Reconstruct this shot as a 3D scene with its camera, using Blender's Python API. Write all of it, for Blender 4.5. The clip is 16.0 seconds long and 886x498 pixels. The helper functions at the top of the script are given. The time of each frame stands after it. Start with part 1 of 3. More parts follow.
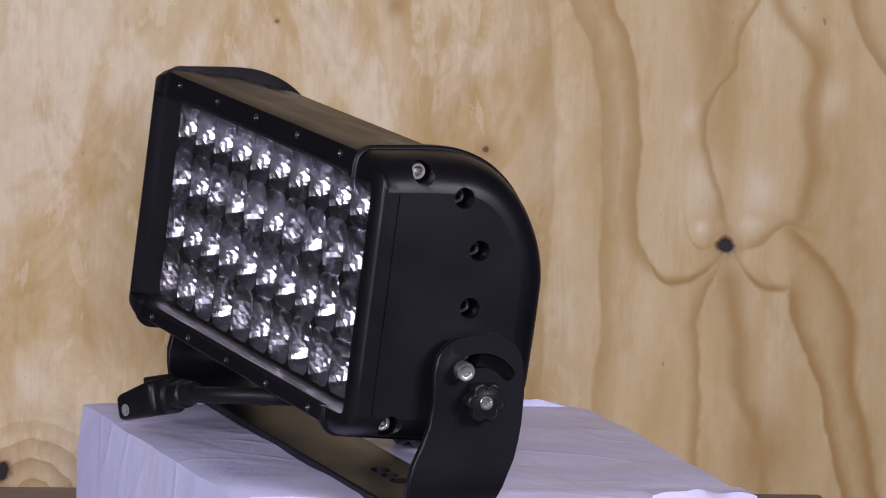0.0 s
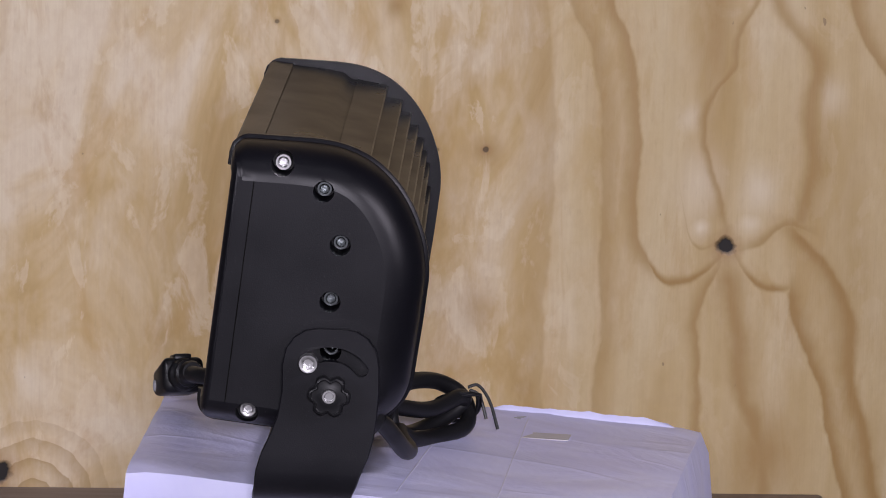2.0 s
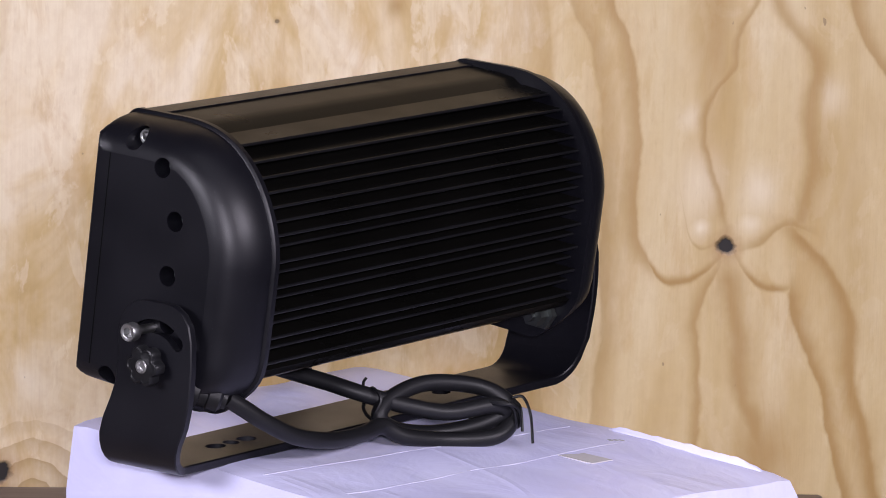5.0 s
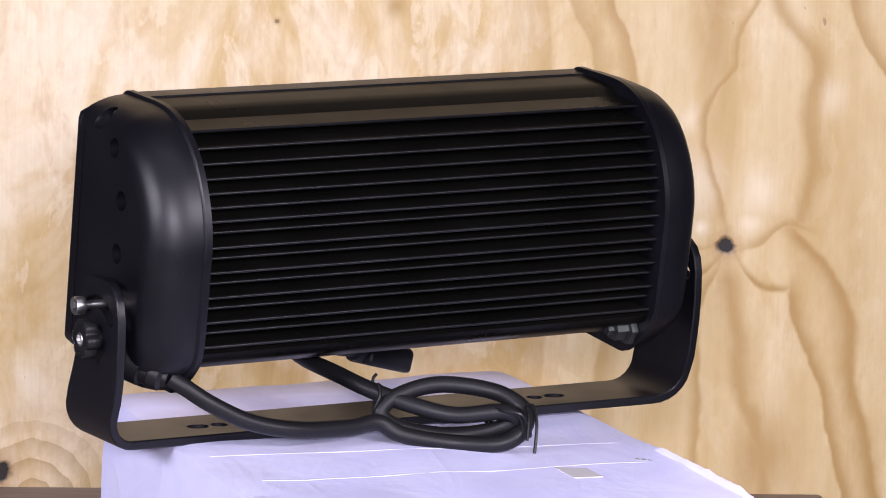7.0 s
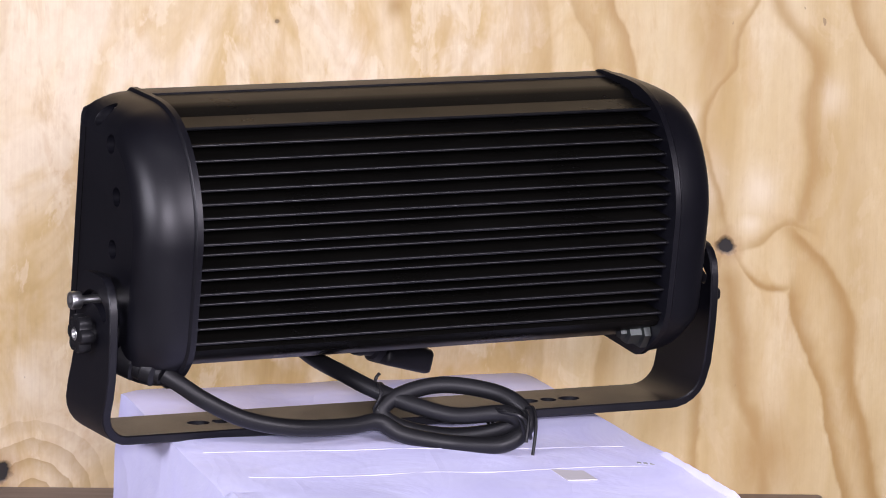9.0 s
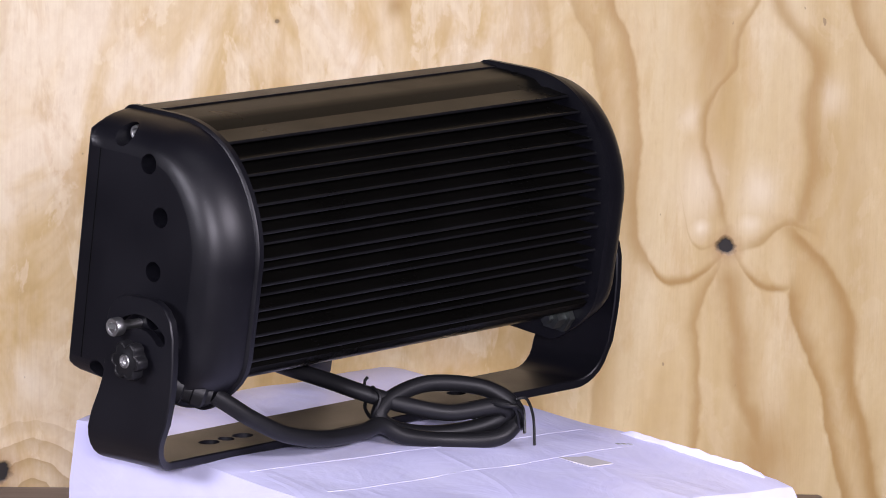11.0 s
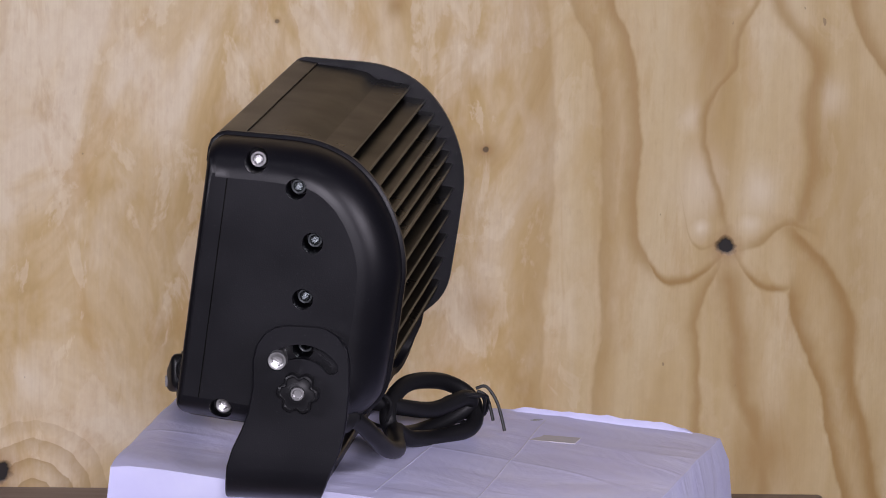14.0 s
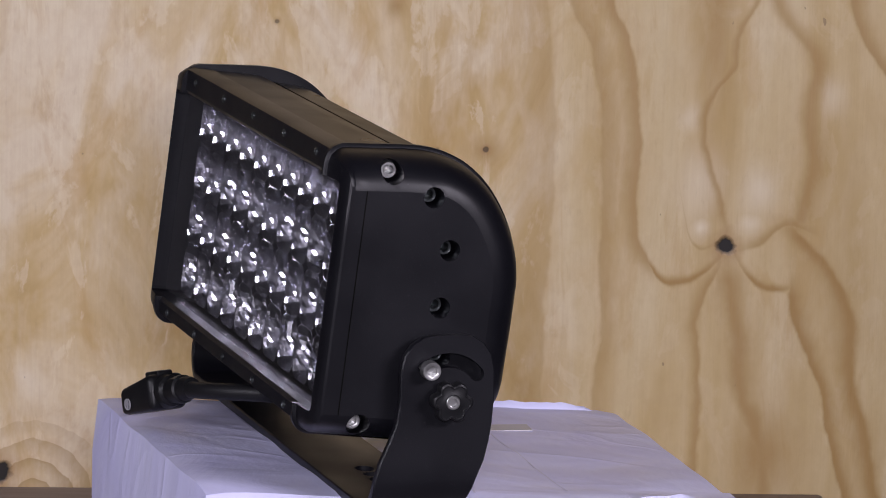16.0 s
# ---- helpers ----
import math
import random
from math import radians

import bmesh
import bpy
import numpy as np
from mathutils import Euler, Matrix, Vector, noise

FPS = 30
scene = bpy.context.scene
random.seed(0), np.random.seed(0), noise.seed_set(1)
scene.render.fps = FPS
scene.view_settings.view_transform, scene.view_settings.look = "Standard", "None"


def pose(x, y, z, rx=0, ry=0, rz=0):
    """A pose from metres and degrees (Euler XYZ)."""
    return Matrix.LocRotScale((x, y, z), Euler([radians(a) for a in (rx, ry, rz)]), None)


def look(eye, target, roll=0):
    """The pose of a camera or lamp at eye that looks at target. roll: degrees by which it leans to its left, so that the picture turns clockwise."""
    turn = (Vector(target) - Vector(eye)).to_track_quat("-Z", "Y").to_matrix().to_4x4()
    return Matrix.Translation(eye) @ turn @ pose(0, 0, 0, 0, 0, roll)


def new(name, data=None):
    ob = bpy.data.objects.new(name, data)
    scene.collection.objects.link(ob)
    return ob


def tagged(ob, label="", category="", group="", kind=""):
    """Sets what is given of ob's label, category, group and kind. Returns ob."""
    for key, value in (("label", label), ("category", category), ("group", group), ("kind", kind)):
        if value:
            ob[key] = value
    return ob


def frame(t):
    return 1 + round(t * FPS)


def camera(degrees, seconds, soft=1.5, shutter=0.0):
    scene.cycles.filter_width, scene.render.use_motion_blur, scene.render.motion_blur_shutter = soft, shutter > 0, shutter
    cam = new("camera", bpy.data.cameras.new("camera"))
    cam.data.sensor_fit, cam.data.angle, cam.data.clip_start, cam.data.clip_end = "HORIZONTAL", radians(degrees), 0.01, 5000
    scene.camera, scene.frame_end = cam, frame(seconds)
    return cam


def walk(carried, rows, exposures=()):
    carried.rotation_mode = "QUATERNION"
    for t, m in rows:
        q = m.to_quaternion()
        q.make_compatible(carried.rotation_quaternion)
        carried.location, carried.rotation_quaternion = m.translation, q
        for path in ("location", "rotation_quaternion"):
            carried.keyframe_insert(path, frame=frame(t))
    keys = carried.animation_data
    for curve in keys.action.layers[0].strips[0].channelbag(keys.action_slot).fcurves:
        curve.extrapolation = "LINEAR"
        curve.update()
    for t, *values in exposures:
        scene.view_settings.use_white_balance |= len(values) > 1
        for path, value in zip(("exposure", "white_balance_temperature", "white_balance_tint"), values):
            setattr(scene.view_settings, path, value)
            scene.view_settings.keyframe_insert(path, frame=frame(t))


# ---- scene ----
# The picture's frame of reference: the turning axis stands at x = y = 0, the table top at 0.75 m.
from math import sin, cos, pi, hypot, atan2

EYE = 1.66
cam = camera(11.783, 16.0, soft=1.0)
CAM_POSE = (Matrix.Translation((0, -2.8, EYE)) @ Matrix.Rotation(radians(-0.2176), 4, "Z")
            @ Matrix.Rotation(radians(90 - 10.1509), 4, "X") @ Matrix.Rotation(radians(1.7494), 4, "Z"))
EXPOSURES = [(0.0, -0.05), (1.5, -0.10), (2.5, -0.08), (3.2, 0.08), (4.0, 0.30), (6.3, 0.70), (7.0, 0.84), (8.2, 0.86), (9.2, 0.80), (11.3, 0.63), (12.5, 0.40), (13.5, 0.12), (14.5, -0.12), (16.0, -0.12)]
walk(cam, [(0.0, CAM_POSE), (16.0, CAM_POSE)], exposures=EXPOSURES)

# ---- light ----
world = bpy.data.worlds.new("world")
scene.world = world
world.use_nodes = True
world.node_tree.nodes["Background"].inputs[0].default_value = (0.80, 0.78, 1.0, 1)
world.node_tree.nodes["Background"].inputs[1].default_value = 0.02


def area(name, eye, target, w, h, power, colour):
    d = bpy.data.lights.new(name, "AREA")
    d.shape, d.size, d.size_y, d.energy, d.color = "RECTANGLE", w, h, power, colour
    ob = new(name, d)
    ob.matrix_world = look(eye, target)
    return ob


area("work_light_right", (1.15, -1.25, 1.78), (0, 0.1, 1.1), 0.7, 0.20, 18, (0.93, 0.86, 1.0))
area("work_light_left", (-1.25, -1.25, 1.66), (0, 0.2, 1.1), 0.7, 0.30, 15, (0.90, 0.86, 1.0))
area("camera_light", (0.06, -2.95, 1.80), (0, 0.6, 1.05), 0.40, 0.14, 46, (0.92, 0.86, 1.0))
# weak fill from above, added without a known lamp there
area("overhead_fill", (0.0, -0.9, 2.95), (0, -0.3, 0), 1.3, 0.2, 2, (0.92, 0.90, 1.0))


# ---- materials ----
def material(name, base=(0.5, 0.5, 0.5), rough=0.5, metal=0.0, spec=0.5):
    m = bpy.data.materials.new(name)
    m.use_nodes = True
    b = m.node_tree.nodes["Principled BSDF"]
    b.inputs["Base Color"].default_value = (*base, 1)
    b.inputs["Roughness"].default_value = rough
    b.inputs["Metallic"].default_value = metal
    b.inputs["Specular IOR Level"].default_value = spec
    return m


class Net:
    """Short hand for node trees."""

    def __init__(self, m):
        self.t, self.b = m.node_tree, m.node_tree.nodes["Principled BSDF"]

    def node(self, kind, props=(), **ins):
        n = self.t.nodes.new(kind)
        for k, v in dict(props).items():
            if k == "operation":
                n.operation = v
            elif k == "data_type":
                n.data_type = v
            elif k == "blend_type":
                n.blend_type = v
            elif k == "feature":
                n.feature = v
        for k, v in ins.items():
            key = int(k[1:]) if k[0] == "i" and k[1:].isdigit() else k.replace("_", " ")
            self.put(n.inputs[key], v)
        return n

    def put(self, socket, v):
        if isinstance(v, bpy.types.NodeSocket):
            self.t.links.new(v, socket)
        else:
            socket.default_value = v

    def math(self, op, a, b=0.0, c=0.0):
        return self.node("ShaderNodeMath", {"operation": op}, i0=a, i1=b, i2=c).outputs[0]

    def noise(self, vec, scale, detail=3.0, rough=0.5, distortion=0.0):
        return self.node("ShaderNodeTexNoise", Vector=vec, Scale=scale, Detail=detail, Roughness=rough, Distortion=distortion).outputs[0]

    def ramp(self, fac, stops):
        n = self.node("ShaderNodeValToRGB", Fac=fac)
        e = n.color_ramp.elements
        while len(e) < len(stops):
            e.new(0.5)
        for el, (p, c) in zip(e, stops):
            el.position, el.color = p, (*c, 1) if len(c) == 3 else c
        return n.outputs[0]

    def grey(self, fac, lo, hi, a=0.0, b=1.0):
        return self.node("ShaderNodeMapRange", Value=fac, From_Min=lo, From_Max=hi, To_Min=a, To_Max=b).outputs[0]

    def mix(self, fac, a, b, blend="MIX"):
        n = self.node("ShaderNodeMix", {"data_type": "RGBA", "blend_type": blend})
        self.put(n.inputs[0], fac), self.put(n.inputs[6], a), self.put(n.inputs[7], b)
        return n.outputs[2]

    def coords(self, scale=(1, 1, 1), loc=(0, 0, 0)):
        o = self.node("ShaderNodeTexCoord").outputs["Object"]
        return self.node("ShaderNodeMapping", Vector=o, Scale=scale, Location=loc).outputs[0]

    def bump(self, height, strength, distance):
        self.put(self.b.inputs["Normal"], self.node("ShaderNodeBump", Strength=strength, Distance=distance, Height=height).outputs[0])


def satin_black(name, base, rough, grain, strength, spec=0.38):
    m = material(name, base, rough, 0.0, spec)
    n = Net(m)
    v = n.coords()
    fine, broad = n.noise(v, grain, 2), n.noise(v, 14.0, 4)
    n.put(n.b.inputs["Roughness"], n.grey(broad, 0.3, 0.7, rough - 0.05, rough + 0.07))
    c = n.mix(n.grey(broad, 0.35, 0.7), (*base, 1), (*[k * 1.45 for k in base], 1))
    dust = n.grey(n.noise(v, 900.0, 1), 0.735, 0.76)
    n.put(n.b.inputs["Base Color"], n.mix(n.math("MULTIPLY", dust, 0.10), c, (0.25, 0.25, 0.27, 1)))
    n.bump(fine, strength, 0.0006)
    return m


POWDER = satin_black("black powder coat", (0.0032, 0.0032, 0.0051), 0.39, 1300.0, 0.10, 0.33)
ANODISED = satin_black("black anodised aluminium", (0.004, 0.0038, 0.0034), 0.30, 900.0, 0.03, 0.042)
FIN_EDGE = satin_black("more reflective black fin edge", (0.005, 0.005, 0.006), 0.36, 900.0, 0.02, 0.34)
PLASTIC = satin_black("black moulded plastic", (0.006, 0.006, 0.007), 0.38, 700.0, 0.05, 0.28)
RUBBER = satin_black("black cable rubber", (0.006, 0.006, 0.007), 0.44, 1200.0, 0.08, 0.30)
STEEL = material("stainless steel", (0.56, 0.56, 0.56), 0.36, 1.0)
ZINC = material("dark zinc plating", (0.15, 0.165, 0.17), 0.34, 1.0)
DULL_STEEL = material("galvanised steel", (0.11, 0.12, 0.115), 0.45, 1.0)
CHROME = material("vacuum metallised reflector", (0.90, 0.90, 1.0), 0.15, 1.0)
CHROME.node_tree.nodes["Principled BSDF"].inputs["Coat Weight"].default_value = 1.0
CHROME.node_tree.nodes["Principled BSDF"].inputs["Coat Roughness"].default_value = 0.03
CHROME.node_tree.nodes["Principled BSDF"].inputs["Coat IOR"].default_value = 1.7
LED = material("yellow phosphor chip", (0.75, 0.62, 0.18), 0.4)
ORANGE = material("orange tag", (0.75, 0.16, 0.03), 0.5)
WHITE_INK = material("white printing", (0.32, 0.32, 0.34), 0.6)

GLASS = bpy.data.materials.new("clear toughened glass")
GLASS.use_nodes = True
_t = GLASS.node_tree
_t.nodes.remove(_t.nodes["Principled BSDF"])
_clear, _gloss, _mix, _fres = [_t.nodes.new(k) for k in ("ShaderNodeBsdfTransparent", "ShaderNodeBsdfGlossy", "ShaderNodeMixShader", "ShaderNodeFresnel")]
_gloss.inputs["Roughness"].default_value = 0.01
_fres.inputs["IOR"].default_value = 1.75
_t.links.new(_fres.outputs[0], _mix.inputs[0])
_t.links.new(_clear.outputs[0], _mix.inputs[1])
_t.links.new(_gloss.outputs[0], _mix.inputs[2])
_t.links.new(_mix.outputs[0], _t.nodes["Material Output"].inputs[0])


def paper_material():
    m = material("white wrapping paper", (0.80, 0.80, 0.82), 0.48)
    n = Net(m)
    v = n.coords()
    crease = n.noise(v, 9.0, 5, 0.6, 1.2)
    stretch = n.coords((5.0, 9.0, 4.0))
    folds = n.noise(stretch, 2.2, 3, 0.5, 0.8)
    c = n.mix(n.grey(crease, 0.35, 0.7), (0.74, 0.745, 0.99, 1), (0.66, 0.655, 0.96, 1))
    n.put(n.b.inputs["Base Color"], c)
    n.put(n.b.inputs["Roughness"], n.grey(folds, 0.3, 0.7, 0.36, 0.55))
    ridge = n.math("ABSOLUTE", n.math("SUBTRACT", n.noise(n.coords((3.0, 6.0, 3.0), (1.3, 0.4, 0.0)), 1.6, 2, 0.5, 0.6), 0.5))
    sharp = n.grey(ridge, 0.0, 0.05, 1.0, 0.0)
    n.bump(n.math("ADD", n.math("ADD", crease, n.math("MULTIPLY", folds, 0.8)), n.math("MULTIPLY", sharp, 0.22)), 0.30, 0.006)
    return m


PAPER = paper_material()
PATCH = material("buff paper label", (0.60, 0.58, 0.60), 0.55)
INK = material("grey stamped ink", (0.32, 0.33, 0.34), 0.6)
SEAM = material("paper seam edge", (0.66, 0.66, 0.82), 0.6)

# where on the wall the knots sit: along the wall, height, spread, darkness radius
WALL_Y, WALL_YAW, KNOT_HEIGHT = 1.035, 4.95, 0.9786


def plywood():
    m = material("rotary cut plywood", (0.6, 0.45, 0.28), 0.55)
    n = Net(m)
    o = n.node("ShaderNodeTexCoord").outputs["Object"]
    sep = n.node("ShaderNodeSeparateXYZ", Vector=o)
    x, z = sep.outputs[0], sep.outputs[2]

    def vec(a, b, off=0.0):
        return n.node("ShaderNodeCombineXYZ", X=n.math("MULTIPLY_ADD", x, a, off), Y=off * 1.7, Z=n.math("MULTIPLY", z, b)).outputs[0]

    def centred(a, b, off, amount, detail=3.0):
        return n.math("MULTIPLY", n.math("ADD", n.noise(vec(a, b, off), 1.0, detail), -0.5), amount)

    wx = n.math("ADD", x, n.math("ADD", centred(14.0, 16.0, 51.0, 0.012), centred(70.0, 45.0, 55.0, 0.0075)))
    wz = n.math("ADD", z, n.math("ADD", centred(16.0, 14.0, 53.0, 0.010), centred(60.0, 60.0, 57.0, 0.0065)))
    marks = []

    def grain(points, left, right, depth, across=False, fade=0.012):
        """A late-wood line through points of (along, height), with its softness to the left and right, or above and below."""
        free, bound = (x, wz) if across else (z, wx)
        pts = sorted((p[0], p[1]) if across else (p[1], p[0]) for p in points)
        curve = n.node("ShaderNodeFloatCurve", Value=n.math("ADD", free, 0.5))
        line = curve.mapping.curves[0]
        while len(line.points) < len(pts):
            line.points.new(0.5, 0.5)
        for lp, (a, b) in zip(line.points, pts):
            lp.location = (a + 0.5, b + 0.5)
        curve.mapping.update()
        d = n.math("SUBTRACT", n.math("ADD", bound, 0.5), curve.outputs[0])
        hi, lo = n.math("DIVIDE", n.math("MAXIMUM", d, 0.0), right), n.math("DIVIDE", n.math("MINIMUM", d, 0.0), left)
        e = n.math("ADD", n.math("MULTIPLY", hi, hi), n.math("MULTIPLY", lo, lo))
        s = n.math("MULTIPLY", n.math("POWER", 2.718, n.math("MULTIPLY", e, -1.0)), depth)
        s = n.math("MULTIPLY", s, n.grey(free, pts[0][0] - fade, pts[0][0] + fade))
        marks.append(n.math("MULTIPLY", s, n.grey(free, pts[-1][0] - fade, pts[-1][0] + fade, 1.0, 0.0)))

    def patch(kx, kz, wide, tall):
        ex, ez = n.math("DIVIDE", n.math("SUBTRACT", wx, kx), wide), n.math("DIVIDE", n.math("SUBTRACT", wz, kz), tall)
        return n.math("POWER", 2.718, n.math("MULTIPLY", n.math("ADD", n.math("MULTIPLY", ex, ex), n.math("MULTIPLY", ez, ez)), -1.0))

    def most(values):
        top = values[0]
        for v in values[1:]:
            top = n.math("MAXIMUM", top, v)
        return top

    # late-wood lines that run the sheet's height
    grain([(0.115, 0.30), (0.1262, 0.2243), (0.1492, 0.1703), (0.1585, 0.0868), (0.1597, -0.0023), (0.160, -0.1222), (0.150, -0.22)], 0.0025, 0.014, 0.42)
    grain([(0.150, 0.30), (0.1616, 0.2250), (0.1803, 0.1797), (0.1895, 0.0997), (0.1907, 0.0154), (0.2022, -0.0142), (0.2110, -0.0260)], 0.012, 0.0025, 0.60)
    grain([(0.300, 0.27), (0.2933, 0.2276), (0.2782, 0.1939), (0.2732, 0.1644), (0.2552, 0.1387), (0.2504, 0.1049), (0.2580, 0.0713), (0.2680, 0.0381), (0.2736, 0.0198)], 0.005, 0.0025, 0.55)
    grain([(0.262, 0.27), (0.2590, 0.2100), (0.2610, 0.1650), (0.2640, 0.1500)], 0.020, 0.010, 0.40, fade=0.03)
    grain([(0.298, 0.30), (0.3103, 0.2279), (0.3330, 0.1949), (0.3484, 0.1740), (0.3430, 0.1195), (0.3530, 0.0812), (0.3404, 0.0313), (0.3380, 0.015)], 0.007, 0.010, 0.55)
    grain([(0.376, 0.30), (0.3816, 0.2294), (0.3915, 0.1960), (0.4101, 0.1669), (0.430, 0.140)], 0.0025, 0.012, 0.62)
    grain([(0.3345, -0.0330), (0.3402, -0.0681), (0.3546, -0.0980), (0.3690, -0.1366), (0.3794, -0.1797), (0.393, -0.232), (0.41, -0.32)], 0.0025, 0.009, 0.72)
    grain([(0.3300, 0.0218), (0.3458, 0.0047), (0.3633, -0.0119), (0.3819, -0.0416), (0.3924, -0.0848), (0.3965, -0.1278), (0.4089, -0.1665), (0.4253, -0.2317), (0.45, -0.32)], 0.012, 0.005, 0.72)
    grain([(0.2680, -0.0180), (0.2509, -0.0608), (0.2509, -0.1120), (0.2548, -0.1555), (0.2524, -0.1986), (0.255, -0.30)], 0.007, 0.0025, 0.55)
    grain([(0.2765, -0.0180), (0.2800, -0.0450), (0.2880, -0.0851), (0.2955, -0.1380), (0.310, -0.17), (0.318, -0.24)], 0.010, 0.012, 0.62)
    grain([(0.096, 0.30), (0.1040, 0.2000), (0.1100, 0.1200), (0.1120, 0.0200), (0.1080, -0.0800), (0.112, -0.20)], 0.030, 0.0025, 0.28)
    # and the wings that sweep into the knot
    grain([(0.1960, -0.0060), (0.2022, -0.0150), (0.2159, -0.0310), (0.2310, -0.0332), (0.2516, -0.0261), (0.2657, -0.0133)], 0.003, 0.005, 0.75, True)
    grain([(0.2872, -0.0150), (0.2987, -0.0285), (0.3094, -0.0363), (0.3225, -0.0372), (0.3345, -0.0360)], 0.003, 0.005, 0.75, True)
    grain([(0.2897, -0.0024), (0.3051, 0.0030), (0.3177, 0.0142), (0.3319, 0.0218), (0.350, 0.016)], 0.0025, 0.007, 0.55, True)
    grain([(0.2380, 0.0160), (0.2420, 0.0060), (0.2500, -0.0010), (0.2600, 0.0000)], 0.002, 0.0025, 0.40, True)
    marks.append(n.math("MULTIPLY", patch(0.316, -0.195, 0.032, 0.042), 0.60))
    marks.append(n.math("MULTIPLY", patch(0.052, 0.086, 0.014, 0.012), 0.55))
    marks.append(n.math("MULTIPLY", patch(0.050, -0.062, 0.018, 0.022), 0.45))
    marks.append(n.math("MULTIPLY", patch(-0.035, 0.216, 0.008, 0.012), 0.60))
    # growth rings round the knot by the bench
    rx, rz = n.math("ADD", wx, 0.352), n.math("ADD", wz, 0.238)
    r = n.math("SQRT", n.math("ADD", n.math("MULTIPLY", rx, rx), n.math("MULTIPLY", rz, rz)))
    ring = n.math("FRACT", n.math("DIVIDE", n.math("ADD", r, centred(30.0, 30.0, 61.0, 0.010)), 0.0172))
    marks.append(n.math("MULTIPLY", n.math("MULTIPLY", n.grey(ring, 0.25, 0.95), n.grey(ring, 0.95, 1.0, 1.0, 0.0)), n.grey(r, 0.040, 0.085, 0.50, 0.0)))

    # the plain veneer: mottled where the knife ran along the rings, streaked where it crossed them
    streak = n.noise(vec(13.0, 1.7, 2.0), 1.0, 4.0, 0.55, 0.3)
    crossed = n.ramp(streak, [(0.32, (0.56, 0.395, 0.175)), (0.44, (0.67, 0.515, 0.285)), (0.56, (0.74, 0.605, 0.385)), (0.70, (0.85, 0.745, 0.57))])
    blotch = n.noise(vec(10.0, 4.6, 9.0), 1.0, 5.0, 0.60, 0.7)
    mottled = n.ramp(blotch, [(0.34, (0.52, 0.335, 0.12)), (0.45, (0.665, 0.48, 0.235)), (0.55, (0.78, 0.62, 0.405)), (0.65, (0.89, 0.77, 0.62))])
    side = n.grey(n.math("ADD", x, n.math("MULTIPLY", n.math("ADD", blotch, -0.5), 0.12)), 0.06, 0.15, 0.12, 0.88)
    c = n.mix(side, mottled, crossed)
    pale = n.grey(n.noise(vec(20.0, 9.0, 21.0), 1.0, 4.0, 0.6, 0.5), 0.52, 0.70, 0.0, 0.70)
    c = n.mix(n.math("MULTIPLY", pale, n.math("SUBTRACT", 1.1, side)), c, (0.90, 0.79, 0.64, 1))
    resin = n.grey(n.noise(vec(13.0, 7.0, 31.0), 1.0, 5.0, 0.66, 0.7), 0.53, 0.68, 0.0, 0.50)
    c = n.mix(n.math("MULTIPLY", resin, n.math("SUBTRACT", 1.2, side)), c, (0.60, 0.37, 0.14, 1))
    # glare off the veneer, painted into the colour as crisp pale patches
    painted_glare = n.grey(n.noise(vec(24.0, 13.0, 41.0), 1.0, 5.0, 0.62, 0.5), 0.555, 0.60, 0.0, 0.42)
    c = n.mix(n.math("MULTIPLY", painted_glare, n.math("SUBTRACT", 1.15, side)), c, (0.93, 0.82, 0.66, 1))
    tan = n.grey(n.noise(vec(21.0, 5.0, 71.0), 1.0, 5.0, 0.64, 0.6), 0.56, 0.63, 0.0, 0.34)
    c = n.mix(tan, c, (0.57, 0.37, 0.145, 1))
    speck = n.noise(vec(110.0, 75.0, 75.0), 1.0, 3.0, 0.6)
    c = n.mix(n.grey(speck, 0.42, 0.66, 0.0, 0.13), c, (0.50, 0.33, 0.17, 1))
    # pale spots round the knot: those beside it are highlights painted into the colour
    painted_sheen = most([n.math("MULTIPLY", patch(kx, kz, w, h), k) for kx, kz, w, h, k in ((0.2497, 0.0195, 0.0085, 0.0085, 0.9), (0.2955, 0.0202, 0.0095, 0.0085, 0.7), (0.303, 0.0517, 0.016, 0.022, 0.7), (0.2478, 0.060, 0.022, 0.030, 0.6), (0.236, 0.118, 0.008, 0.014, 0.6), (0.365, 0.140, 0.010, 0.016, 0.5))])
    c = n.mix(painted_sheen, c, (0.90, 0.79, 0.64, 1))
    c = n.mix(n.math("MINIMUM", n.math("MULTIPLY", most(marks), 1.22), 0.92), c, (0.41, 0.238, 0.070, 1))
    fibre = n.noise(vec(420.0, 14.0, 5.0), 1.0, 3.0, 0.6)
    c = n.mix(n.grey(fibre, 0.3, 0.7, 0.0, 0.14), c, (0.52, 0.37, 0.20, 1), "MIX")
    ray = n.noise(vec(160.0, 40.0, 8.0), 1.0, 4.0, 0.65)
    c = n.mix(n.grey(ray, 0.62, 0.76, 0.0, 0.20), c, (0.42, 0.27, 0.13, 1))
    pin = n.grey(n.noise(vec(120.0, 60.0, 13.0), 1.0, 1.0), 0.790, 0.81)
    c = n.mix(n.math("MULTIPLY", pin, 0.55), c, (0.20, 0.12, 0.07, 1))
    spots, halos = [], []
    for kx, kz, core, depth in KNOTS:
        dx, dz = n.math("SUBTRACT", x, kx), n.math("SUBTRACT", z, kz)
        wob = n.math("MULTIPLY", n.math("ADD", n.noise(vec(90.0, 90.0, kx), 1.0, 3.0), -0.5), core * 1.3)
        q = n.math("ADD", n.math("SQRT", n.math("ADD", n.math("MULTIPLY", dx, dx), n.math("MULTIPLY", dz, dz))), wob)
        spots.append(n.grey(q, core * 0.65, core * 1.15, depth, 0.0))
